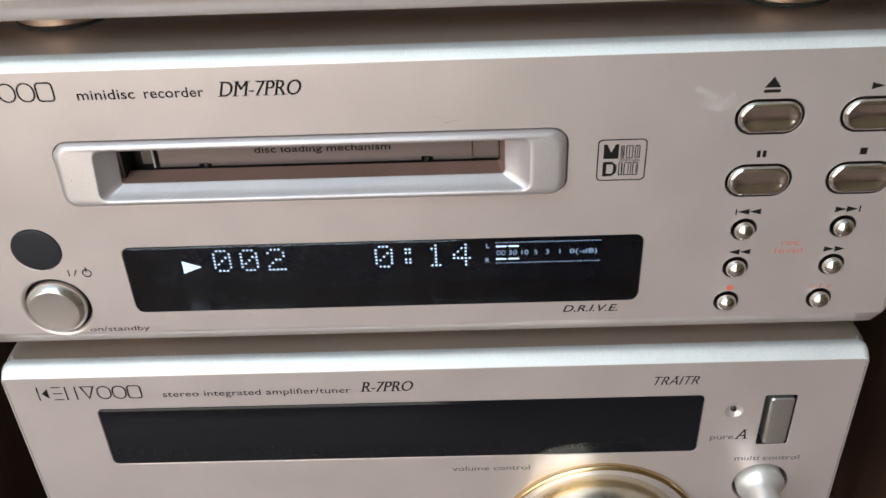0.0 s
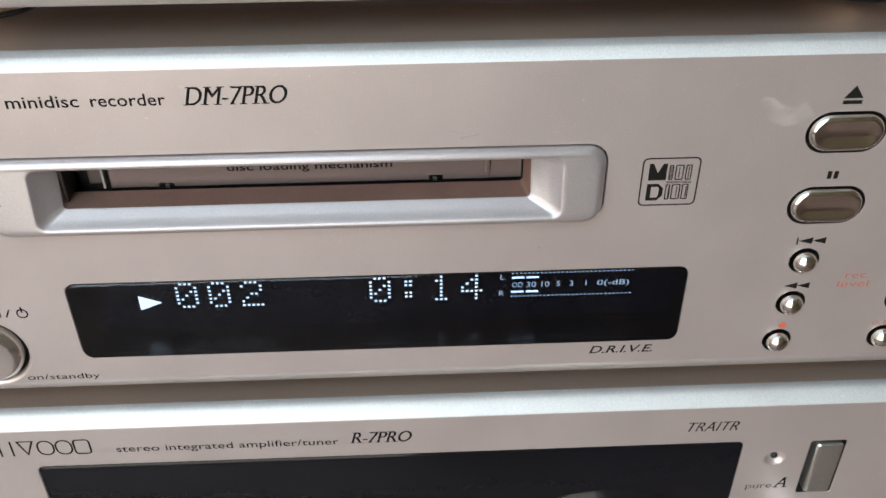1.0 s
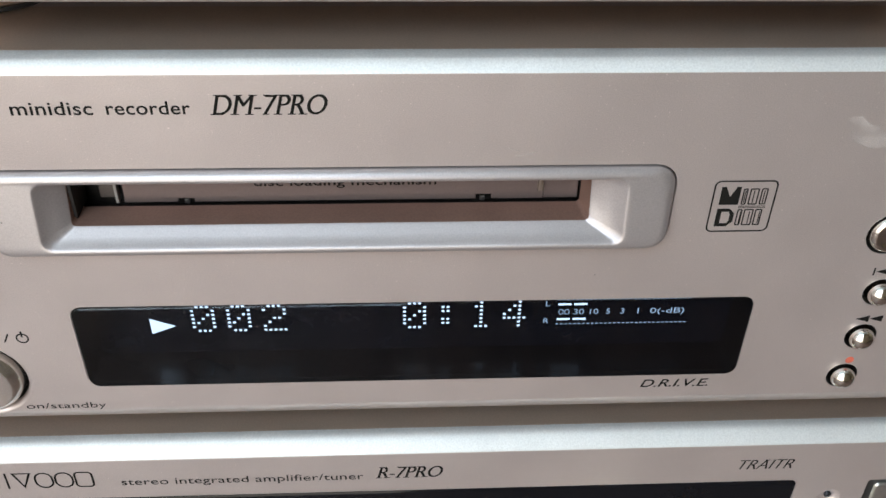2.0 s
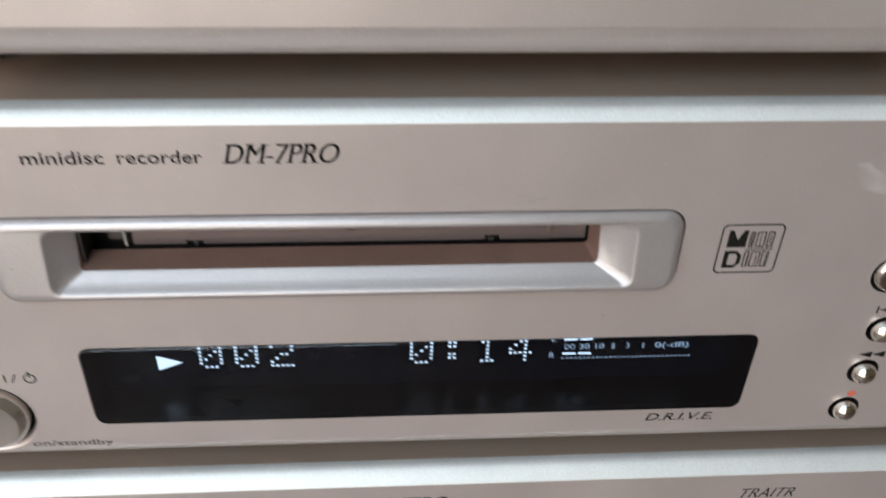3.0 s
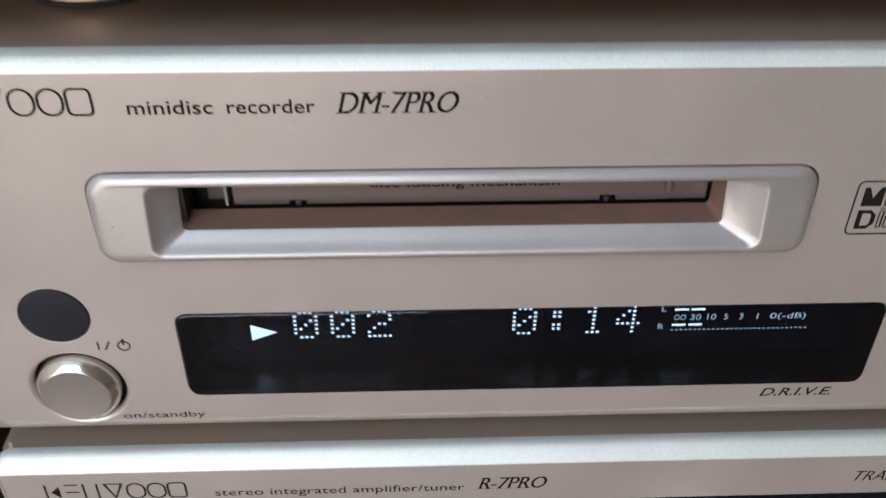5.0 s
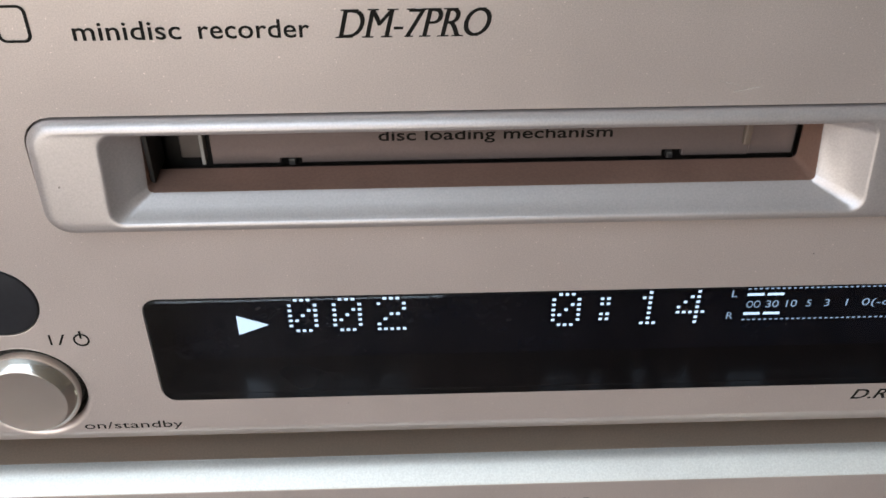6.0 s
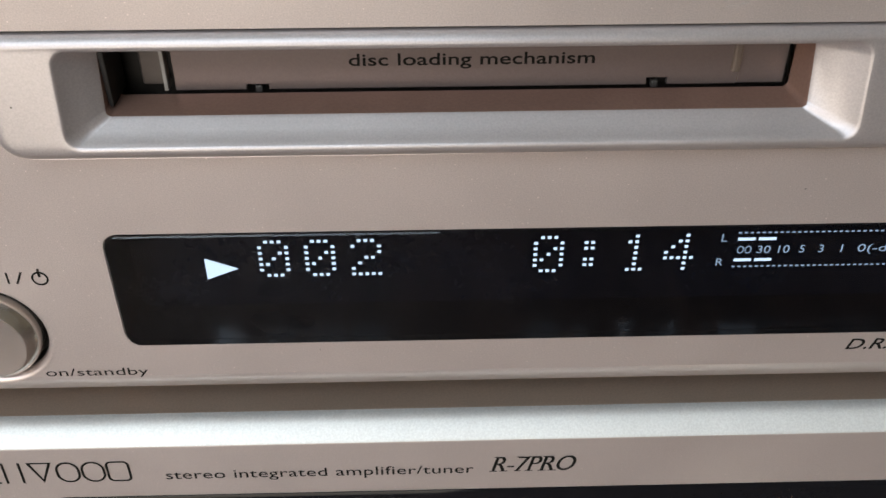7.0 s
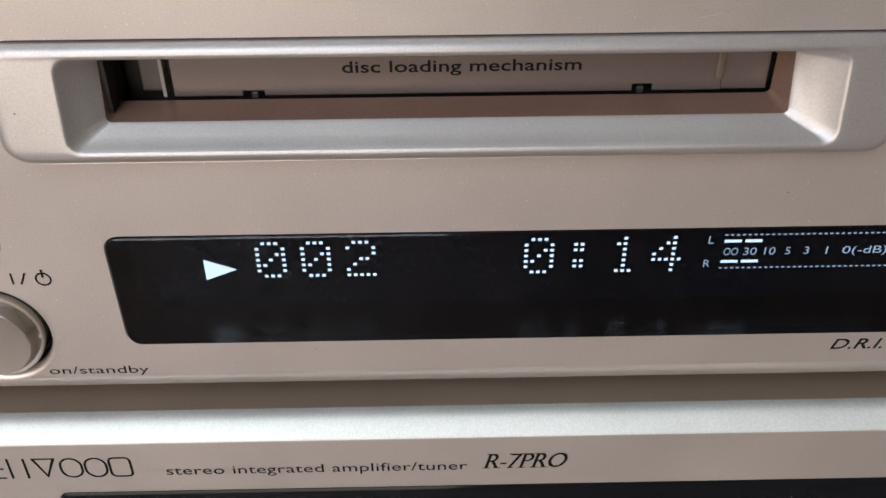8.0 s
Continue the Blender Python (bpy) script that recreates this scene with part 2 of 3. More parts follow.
def letter_mesh(text, shear=0.0, bold=0.0, space=1.0):
    cu = bpy.data.curves.new("letters", "FONT")
    cu.body, cu.shear, cu.resolution_u, cu.offset = text, shear, 4, bold
    cu.space_character = space
    ob = new("letters", cu)
    graph = bpy.context.evaluated_depsgraph_get()
    graph.update()
    me = bpy.data.meshes.new_from_object(ob.evaluated_get(graph))
    bpy.data.objects.remove(ob)
    bpy.data.curves.remove(cu)
    return me


CAP = max(v.co.y for v in letter_mesh("H").vertices)


def lettering(name, text, x0, x1, base, cap, material, parent, shear=0.0, y=-0.06, label="", bold=0.008, space=1.0, serif=0.0):
    """Printed words from x0 to x1, standing on base, with capitals cap high (all in millimetres)."""
    me = letter_mesh(text, shear, bold, space)
    xs = [v.co.x for v in me.vertices]
    lo, hi = min(xs), max(xs)
    for v in me.vertices:
        x = x0 + (v.co.x - lo) / (hi - lo) * (x1 - x0)
        z = base + v.co.y / CAP * cap
        v.co = P(x, y, z)
    if not serif:
        return hang(name, me, material, parent, label)
    # a heavier, serifed cut: upright strokes thickened sideways, level ones left thin, bars at the stem ends
    bm = bmesh.new()
    bm.from_mesh(me)
    for k in (1, 2, 3):
        again = bmesh.new()
        again.from_mesh(me)
        bmesh.ops.translate(again, vec=(0.028 * serif * k * cap / 1000, -0.000003 * k, 0), verts=again.verts[:])
        extra = bpy.data.meshes.new("work")
        again.to_mesh(extra)
        again.free()
        bm.from_mesh(extra)
        bpy.data.meshes.remove(extra)
    for level, up in ((base, 1), (base + cap, -1)):
        at = sorted({round((v.co.x - X0) * 1000, 3) for v in me.vertices if abs((v.co.z - Z0) * 1000 - level) < 0.02 * cap})
        runs = []
        for x in at:
            if runs and x - runs[-1][1] < 0.2 * cap:
                runs[-1][1] = x
            else:
                runs.append([x, x])
        for a, b in runs:
            if b - a < 0.3 * cap:
                flat([rect(a - 0.10 * cap, b + 0.19 * cap, min(level, level + up * 0.05 * cap), max(level, level + up * 0.05 * cap))], y - 0.02, bm)
    bpy.data.meshes.remove(me)
    return part(name, bm, material, parent, label)


def line_of_words(name, text, x0, x1, base, cap, material, parent, shear=0.0, y=-0.06, bold=0.008, space=1.0):
    """A printed line, each of its words a part of its own."""

    def extent(piece):
        me = letter_mesh(piece, shear, bold, space)
        xs = [v.co.x for v in me.vertices]
        bpy.data.meshes.remove(me)
        return max(xs) - min(xs)

    scale, start = (x1 - x0) / extent(text), 0
    for word in text.split(" "):
        a, b = x1 - extent(text[start:]) * scale, x0 + extent(text[:start + len(word)]) * scale
        lettering(name, word, a, b, base, cap, material, parent, shear, y, bold=bold, space=space)
        start += len(word) + 1


def rect(x0, x1, z0, z1):
    return [(x0, z0), (x1, z0), (x1, z1), (x0, z1)]


def brand_shapes(x0, x1, z0, z1, parent, line=0.5, y=-0.06):
    """A row of plain thin shapes (bars, wedges, rings) where a maker's mark stands."""
    w, h, zm = (x1 - x0) / 7, z1 - z0, (z0 + z1) / 2

    a = x0 + 0.1 * w
    upright = [rect(a + k * w, a + k * w + line, z0, z1) for k in (0.0, 1.85, 2.5)]
    level = [rect(a + w, a + 1.65 * w, v, v + 0.8 * line) for v in (z0, zm - 0.4 * line, z1 - 0.8 * line)]
    wedge = [[(a + 0.28 * w, zm), (a + 0.72 * w, z0 + 0.12 * h), (a + 0.72 * w, z1 - 0.12 * h)]]
    for poly in upright + level + wedge:
        part("mark_shape", flat([poly], y), M_PRINT, parent)
    tip = a + 3.35 * w
    part("mark_shape", strip_ring([(tip - 0.5 * w, z1), (tip + 0.5 * w, z1), (tip, z0)], [(tip - 0.34 * w, z1 - line * 0.7), (tip + 0.34 * w, z1 - line * 0.7), (tip, z0 + 2 * line)], y), M_PRINT, parent)
    for k in (4, 5, 6):
        p, q = x0 + (k + 0.02) * w, x0 + (k + 0.98) * w
        r = (min(q - p, h) / 2 - 0.05) if k < 6 else 1.2
        part("mark_shape", strip_ring(rounded(p, q, z0, z1, r, 8), rounded(p + line, q - line, z0 + 0.8 * line, z1 - 0.8 * line, r - 0.8 * line, 8), y), M_PRINT, parent)


# ---- the closed room ----
RX0, RX1, RY0, RY1, RZ = -1.9, 1.9, WY, 0.52, 2.62
T = 0.12
structure("floor", block(RX0 - T, RX1 + T, RY0 - T, RY1 + T, -0.1, 0.0), M_FLOOR, "dark oak board floor of the room")
structure("ceiling", block(RX0 - T, RX1 + T, RY0 - T, RY1 + T, RZ, RZ + 0.1), M_CEIL, "plain white painted ceiling")
structure("wall_north", block(RX0 - T, RX1 + T, RY1, RY1 + T, 0, RZ), M_WALL, "warm white plaster wall behind the cabinet")
# east, west and south walls are unseen; their tones shape the bounced light
structure("wall_east", block(RX1, RX1 + T, RY0, RY1, 0, RZ), M_WALLS, "unseen side wall, deep sand tone added to dim reflections")
structure("wall_west", block(RX0 - T, RX0, RY0, RY1, 0, RZ), M_WALLP, "unseen side wall, pale blush tone added to tint the bounce")
bm = block(RX0 - T, WX0, RY0 - T, RY0, 0, RZ)
block(WX1, RX1 + T, RY0 - T, RY0, 0, RZ, bm)
block(WX0, WX1, RY0 - T, RY0, 0, WZ0, bm)
block(WX0, WX1, RY0 - T, RY0, WZ1, RZ, bm)
structure("wall_south", bm, M_WALLS, "unseen wall with the window opening, deep sand tone dims reflections")
win = thing("window_1", (WX0 + WX1) / 2, WY - 0.02, WZ0, "white painted two-pane window letting in daylight", "window", kind="structure")
for a, b, c, d in ((WX0, WX0 + 0.05, WZ0, WZ1), (WX1 - 0.05, WX1, WZ0, WZ1), (WX0 + 0.05, WX1 - 0.05, WZ0, WZ0 + 0.05), (WX0 + 0.05, WX1 - 0.05, WZ1 - 0.05, WZ1), ((WX0 + WX1) / 2 - 0.03, (WX0 + WX1) / 2 + 0.03, WZ0 + 0.05, WZ1 - 0.05)):
    part("window_frame", block(a, b, WY - 0.045, WY - 0.005, c, d), M_FRAME, win)
for a, b in ((WX0 + 0.05, (WX0 + WX1) / 2 - 0.03), ((WX0 + WX1) / 2 + 0.03, WX1 - 0.05)):
    pane = part("pane", block(a, b, WY - 0.028, WY - 0.022, WZ0 + 0.05, WZ1 - 0.05), M_WINDOWGLASS, win, "clear window glass")
    pane.visible_shadow = False

# ---- the dark cabinet round the stack ----
SHELF = 0.250  # top of the board on which the amplifier stands
cab = thing("hifi_cabinet", 0, 0.2, 0, "dark walnut veneered cabinet bay holding the stacked hi-fi units", "cabinet")
CW = 0.168
for s in (-1, 1):
    part("side_panel", block(min(s * CW, s * (CW + 0.02)), max(s * CW, s * (CW + 0.02)), 0.012, 0.45, 0.0, 0.80, bevel=0.001), M_WOOD, cab)
part("shelf", block(-CW, CW, 0.014, 0.43, SHELF - 0.02, SHELF, bevel=0.001), M_WOOD, cab)
part("top_board", block(-CW, CW, 0.014, 0.43, 0.76, 0.80, bevel=0.001), M_WOOD, cab)
part("plinth", block(-CW, CW, 0.03, 0.05, 0.0, SHELF - 0.02), M_WOOD, cab)
part("back_panel", block(-CW, CW, 0.43, 0.45, 0.0, 0.76), M_WOOD, cab)

XL, XR = -80.0, 190.0  # the ends of the front panels


def panel_solid(top, bottom, chamfer, crown=(0.46, 0.80, 0.89, 0.925, 0.935, 0.94, 0.955, 0.99)):
    """A front panel: flat face, bright chamfer and gently rising top (by the shares in crown), long chamfer below."""
    c, h = chamfer, chamfer * 1.08
    return loft([
        (rounded(XL + 0.5, XR - 0.5, bottom, top, 1.6), 0.0),
        (rounded(XL, XR, bottom - 0.55, top + 0.5, 2.2), 0.4),
        (rounded(XL, XR, bottom - 0.5 - c * 0.62, top + h * crown[0], 2.4), c * 0.42),
        (rounded(XL, XR, bottom - 0.5 - c * 1.1, top + h * crown[1], 2.6), c * 0.76),
        (rounded(XL, XR, bottom - 0.5 - c * 1.5, top + h * crown[2], 2.7), c * 1.02),
        (rounded(XL, XR, bottom - 6.5, top + h * crown[3], 2.8), 4.2),
        (rounded(XL, XR, bottom - 6.6, top + h * crown[4], 2.8), 5.0),
        (rounded(XL + 1.5, XR - 1.5, bottom - 0.8, top + h * crown[5], 2.0), 5.4),
        (rounded(XL, XR, bottom - 0.8, top + h * crown[6], 2.8), 7.0),
        (rounded(XL, XR, bottom - 0.8, top + h * crown[7], 3.0), 12.0),
        (rounded(XL, XR, bottom - 0.8, top + h + 0.1, 3.0), 25.0),
        (rounded(XL + 0.3, XR - 0.3, bottom - 0.8, top + h + 0.05, 3.0), 28.0),
    ])


FOOT_Y = 34.5


def chassis_and_feet(th, top, bottom, stand, chamfer):
    """The sheet-metal body behind a panel, and four round feet down to the surface at stand."""
    part("chassis", box_mm(XL + 2, XR - 2, 28.0, 300.0, bottom - 4.0, top + chamfer * 1.08 + 0.1, bevel=0.6), M_CHASSIS, th, "satin silver sheet-metal casing")
    part("base_plate", box_mm(XL + 3, XR - 3, 15.5, 298.0, bottom - 4.6, bottom - 4.0), M_BASE, th, "dull brown base plate")
    for x in (-42.5, 155.0):
        for y in (FOOT_Y, 270.0):
            bm = bmesh.new()
            profile = [(0.0, bottom - 4.6), (12.0, bottom - 4.6), (13.6, bottom - 5.0), (14.0, stand + 1.5), (13.4, stand + 1.0)]
            lathe(bm, x, y, profile)
            foot = part("foot", bm, M_FOOT, th, "round coppery metal foot", smooth=40)
            bm = bmesh.new()
            lathe(bm, x, y, [(0.0, stand + 1.0), (13.7, stand + 1.0), (13.8, stand + 0.25), (13.4, stand), (0.0, stand)])
            part("rubber_ring", bm, M_RUBBER, foot, "black rubber ring", smooth=40)


def lathe(bm, cx, cy, profile, n=36):
    """A body of revolution round the upright line at (cx, cy), from (radius, z) pairs."""
    rings = []
    for r, z in profile:
        rings.append([bm.verts.new(P(cx + r * math.cos(2 * math.pi * k / n), cy + r * math.sin(2 * math.pi * k / n), z)) for k in range(n)] if r else [bm.verts.new(P(cx, cy, z))])
    for a, b in zip(rings, rings[1:]):
        for k in range(n):
            quad = (a[k % len(a)], a[(k + 1) % len(a)], b[(k + 1) % len(b)], b[k % len(b)])
            bm.faces.new(list(dict.fromkeys(quad)))
    return bm


def turned(cx, cz, profile, n=48, bm=None):
    """A body of revolution round the line that comes straight out of the panel, from (radius, y) pairs."""
    bm = bm or bmesh.new()
    rings = []
    for r, y in profile:
        rings.append([bm.verts.new(P(cx + r * math.cos(2 * math.pi * k / n), y, cz + r * math.sin(2 * math.pi * k / n))) for k in range(n)] if r else [bm.verts.new(P(cx, y, cz))])
    for a, b in zip(rings, rings[1:]):
        for k in range(n):
            quad = (a[k % len(a)], a[(k + 1) % len(a)], b[(k + 1) % len(b)], b[k % len(b)])
            bm.faces.new(list(dict.fromkeys(quad)))
    return bm


def power_button(th, cx, cz):
    """A round satin button in a shallow dished ring."""
    ring = part("dished_ring", turned(cx, cz, [(11.0, -0.05), (10.7, -0.08), (10.3, 0.05), (9.95, 0.35), (9.7, 1.1), (9.65, 1.6)]), M_PANEL, th, "dished champagne ring", smooth=50)
    part("power_button", turned(cx, cz, [(0.0, -2.1), (2.6, -2.14), (4.8, -2.25), (6.4, -2.42), (7.1, -2.52), (7.35, -2.4), (8.6, -0.85), (8.75, -0.5), (8.75, 5.0)]), M_SATIN, th, "round satin metal power button", smooth=28)
    # dark wall and bottom paint the shade round the button
    part("button_gap", turned(cx, cz, [(9.66, 1.5), (9.6, 5.0), (0.0, 5.0)]), M_HOLE, ring)


def pill_button(th, cx, cz, w, h):
    """A chromed oblong button with a dished face, standing out of its dark hole."""
    levels = []
    for inset, y in ((0, 3.0), (0, 0.2), (0.18, -0.3), (0.5, -0.75), (0.95, -1.05), (1.3, -1.08), (2.0, -0.88), (2.9, -0.64), (3.9, -0.52)):
        levels.append((rounded(cx - w / 2 + inset, cx + w / 2 - inset, cz - h / 2 + inset, cz + h / 2 - inset, h / 2 - inset - 0.02, 8), y))
    b = part("push_button", loft(levels), M_CHROME, th, "polished oblong push button", smooth=50)
    rim = rounded(cx - w / 2 - 0.58, cx + w / 2 + 0.58, cz - h / 2 - 0.58, cz + h / 2 + 0.58, h / 2 + 0.54, 8)
    # added liner: blackens the hole's walls as the gap's shade
    part("button_gap", loft([(rim, 0.22), (rim, 3.4)], cap_first=False), M_HOLE, b)


def ball_button(th, cx, cz, r):
    prof = [(0.0, -2.9)] + [(r * math.sin(a), -2.9 + 0.85 * r * (1 - math.cos(a))) for a in [radians(v) for v in (12, 24, 36, 48, 60, 72, 84, 90)]] + [(r, 3.0)]
    b = part("push_button", turned(cx, cz, prof, 28), M_CHROME, th, "small polished domed button", smooth=60)
    # dark liner and bottom, the shade of the hole put into colour
    part("button_gap", turned(cx, cz, [(r + 0.77, 0.22), (r + 0.77, 3.2), (0.0, 3.2)], 28), M_HOLE, b)


def hole(bm, pts, depth=40.0):
    return loft([(pts, -8.0), (pts, depth)], bm=bm)


# ---- minidisc recorder ----
AT, AB = -101.9, -205.0  # face of the amplifier below
rec = thing("minidisc_recorder", 0, 0.15, Z0 - 0.0982, "champagne-silver minidisc recorder, playing, stacked on the amplifier", "recorder", "stacked hi-fi units")
BUTTONS = [(145.5, -18.4), (172.4, -18.4), (145.5, -37.3), (172.4, -37.3)]
BALLS = [(143.9, -53.0), (171.2, -52.8), (143.4, -65.9), (170.6, -65.7), (142.4, -78.1), (169.3, -77.8)]
cut = bmesh.new()
DX0, DX1, DZ0, DZ1 = -31.0, 116.6, -76.5, -53.6
hole(cut, rounded(DX0, DX1, DZ0, DZ1, 2.6))
BX0, BX1, BZ0, BZ1 = -42.0, 93.9, -39.6, -19.8
hole(cut, rounded(BX0 - 0.1, BX1 + 0.25, BZ0 - 0.1, BZ1 + 0.2, 4.7))
hole(cut, circle(-54.7, -53.6, 7.1))
hole(cut, circle(-54.1, -73.9, 10.4))
for x, z in BUTTONS:
    hole(cut, rounded(x - 8.95, x + 8.95, z - 5.1, z + 5.1, 5.05, 8))
for x, z in BALLS:
    hole(cut, circle(x, z, 3.65, 24))
panel_part(carved(panel_solid(0.0, -83.7, 2.3), cut, 0.3), 0.0, -83.7, rec)
chassis_and_feet(rec, 0.0, -83.7, AT + 3.4 * 1.08 + 0.1, 2.3)
part("infrared_window", turned(-54.7, -53.6, [(0.0, -0.35), (5.5, -0.3), (6.7, -0.1), (6.95, 0.2), (7.0, 4.0), (0.0, 4.0)]), M_SENSOR, rec, "glossy dark round infrared window", smooth=40)
power_button(rec, -54.1, -73.9)
for x, z in BUTTONS:
    pill_button(rec, x, z, 16.7, 9.0)
for x, z in BALLS:
    ball_button(rec, x, z, 2.85)

# the disc slot: a proud moulded frame, its funnel, and the shutter behind
def lip(share=1.0, back=0.0):
    """The frame's face leans out towards its lower edge: 1.7 mm proud above, 3.8 mm proud below."""
    return lambda z: share * (-1.7 - 2.1 * min(1.0, max(0.0, (-21.9 - z) / 14.1))) + back


def throat(z):
    """The funnel's inner edge lies deeper at the sides than along the floor."""
    return 0.4 + 2.0 * min(1.0, max(0.0, (z + 32.6) / 2.4))


part("slot_frame", loft([
    (rounded(BX0 + 0.15, BX1 - 0.15, BZ0 + 0.15, BZ1 - 0.15, 4.4, 8), 6.0),
    (rounded(BX0 + 0.15, BX1 - 0.15, BZ0 + 0.15, BZ1 - 0.15, 4.4, 8), -0.05),
    (rounded(BX0 + 0.35, BX1 - 0.35, BZ0 + 0.6, BZ1 - 0.25, 4.2, 8), lip(0.3)),
    (rounded(BX0 + 0.8, BX1 - 0.8, BZ0 + 1.35, BZ1 - 0.65, 4.0, 8), lip(0.62)),
    (rounded(BX0 + 1.4, BX1 - 1.4, BZ0 + 2.05, BZ1 - 1.15, 3.7, 8), lip(0.88)),
    (rounded(BX0 + 2.2, BX1 - 2.2, BZ0 + 2.5, BZ1 - 1.6, 3.3, 8), lip(0.97)),
    (rounded(BX0 + 2.9, BX1 - 2.9, BZ0 + 2.6, BZ1 - 1.75, 3.0, 8), lip(0.985)),
    (rounded(-32.2, 85.2, -36.65, -21.45, 2.8, 8), lip(0.998)),
    (rounded(-31.3, 84.3, -36.6, -21.6, 2.6, 8), lip()),
    (rounded(-31.0, 84.0, -36.25, -21.9, 2.3, 8), lip(1.0, 0.05)),
    (rounded(-30.7, 83.7, -35.95, -22.1, 2.1, 8), lip(1.0, 0.3)),
    (rounded(-30.2, 83.1, -35.6, -22.2, 1.9, 8), lip(0.9, 0.55)),
    (rounded(-28.2, 80.6, -34.5, -22.6, 1.5, 8), lambda z: 0.5 * (lip(0.9, 0.55)(z) + throat(z))),
    (rounded(-26.3, 78.0, -33.3, -23.0, 1.1, 8), lambda z: throat(z) - 0.35),
    (rounded(-25.9, 77.5, -33.0, -23.1, 1.0, 8), lambda z: throat(z) + 0.1),
], cap_first=False, cap_last=False), M_BEZEL, rec, "silver-grey moulded disc slot frame", smooth=42)
# silver metal there mirrors brown; the reflection is put into the tunnel's colour
part("slot_tunnel", loft([
    (rounded(-25.9, 77.5, -33.0, -23.1, 1.0, 8), lambda z: throat(z) + 0.1),
    (rounded(-25.8, 77.2, -32.8, -23.2, 1.0, 8), lambda z: throat(z) + 1.2),
    (rounded(-25.7, 76.4, -32.5, -23.3, 1.0, 8), 6.7),
], cap_first=False, cap_last=False), M_BROWN, rec, "inner slot tunnel, brown reflection painted as its colour", smooth=40)
# added black strip: paints the shade at the tunnel's left end
part("tunnel_side_shade", box_mm(-26.2, -25.1, 2.6, 10.0, -32.6, -23.4, bevel=0.15), M_RUBBER, rec)
cutn = bmesh.new()
box_mm(-6.4, -3.0, 6, 12, -40, -31.9, cutn)
box_mm(55.0, 58.2, 6, 12, -40, -31.6, cutn)
shutter = hang("shutter", carved(box_mm(-17.2, 69.0, 8.4, 9.4, -32.75, -20.0), cutn, 0.12), M_FLAP, rec, "satin grey slot shutter with printed words")
for x in (-4.6, 56.4):
    part("latch_pin", box_mm(x - 0.55, x + 0.55, 8.6, 9.8, -33.4, -32.2, bevel=0.2), M_GUIDE, rec)
# left end coloured darker to stand for the shade there
part("shutter_end", box_mm(-22.4, -18.9, 9.6, 10.6, -32.3, -20.0, bevel=0.3), M_ENDFLAP, rec)
part("shutter_end", box_mm(69.05, 76.3, 8.5, 9.6, -32.7, -20.0, bevel=0.15), M_FLAP, rec)
part("guide_rib", box_mm(-18.7, -18.1, 7.6, 9.6, -32.4, -20.0, bevel=0.12), M_RIB, rec)
part("guide_rib", box_mm(67.7, 69.0, 7.5, 8.6, -30.6, -20.0, bevel=0.35), M_RIBTAN, rec)
# black back and floor keep the gaps round the shutter in painted shade
part("slot_back", box_mm(-27.0, 78.0, 11.5, 12.0, -36.0, -19.0), M_HOLE, rec)
part("slot_floor", box_mm(-26.0, 77.0, 6.8, 11.5, -35.4, -35.0), M_HOLE, rec)
line_of_words("slot_wording", "disc loading mechanism", 9.4, 46.7, -29.0, 1.9, M_PRINT, shutter, y=8.3, bold=0.012, space=1.02)

# the display: smoked pane, dark tube behind it with lit segments
part("light_shield", loft([(rounded(DX0 - 1.2, DX1 + 1.2, DZ0 - 1.2, DZ1 + 1.2, 2.6), 1.2), (rounded(DX0 + 0.1, DX1 - 0.1, DZ0 + 0.1, DZ1 - 0.1, 2.4), 1.2), (rounded(DX0 + 0.3, DX1 - 0.3, DZ0 + 0.3, DZ1 - 0.3, 2.0), 10.3)], cap_first=False, cap_last=False), M_BLACK, rec)
tube = part("display_tube", box_mm(DX0 - 1, DX1 + 1, 10.3, 12.0, DZ0 - 1, DZ1 + 1), M_TUBE, rec, "dark fluorescent display tube")
pane = part("display_pane", loft([(rounded(DX0 + 0.45, DX1 - 0.45, DZ0 + 0.1, DZ1 - 0.5, 2.2), -0.36), (rounded(DX0 + 0.22, DX1 - 0.22, DZ0 + 0.1, DZ1 - 0.26, 2.4), -0.16), (rounded(DX0 + 0.12, DX1 - 0.12, DZ0 + 0.1, DZ1 - 0.12, 2.5), 0.15), (rounded(DX0 + 0.08, DX1 - 0.08, DZ0 + 0.08, DZ1 - 0.08, 2.5), 1.1)]), M_GLASS, rec, "smoked glass display pane with bevelled edges")
pane.visible_shadow = False
pane.data.materials.append(M_GLASSBACK)
pane.data.materials.append(M_BLACK)
for f in pane.data.polygons:
    f.material_index = 0 if f.normal.y < -0.3 else 1 if f.normal.y > 0.3 else 2

FONT5X7 = {
    "0": ("01110", "10001", "10011", "10101", "11001", "10001", "01110"),
    "1": ("00100", "01100", "00100", "00100", "00100", "00100", "01110"),
    "2": ("01110", "10001", "00001", "00110", "01000", "10000", "11111"),
    "4": ("00010", "00110", "01010", "10010", "11111", "00010", "00010"),
    ":": ("00000", "01100", "01100", "00000", "01100", "01100", "00000"),
}
YD = 10.22
CELL0, DOTX, DOTZ, TOPZ = -8.7, 1.16, 1.20, -62.2
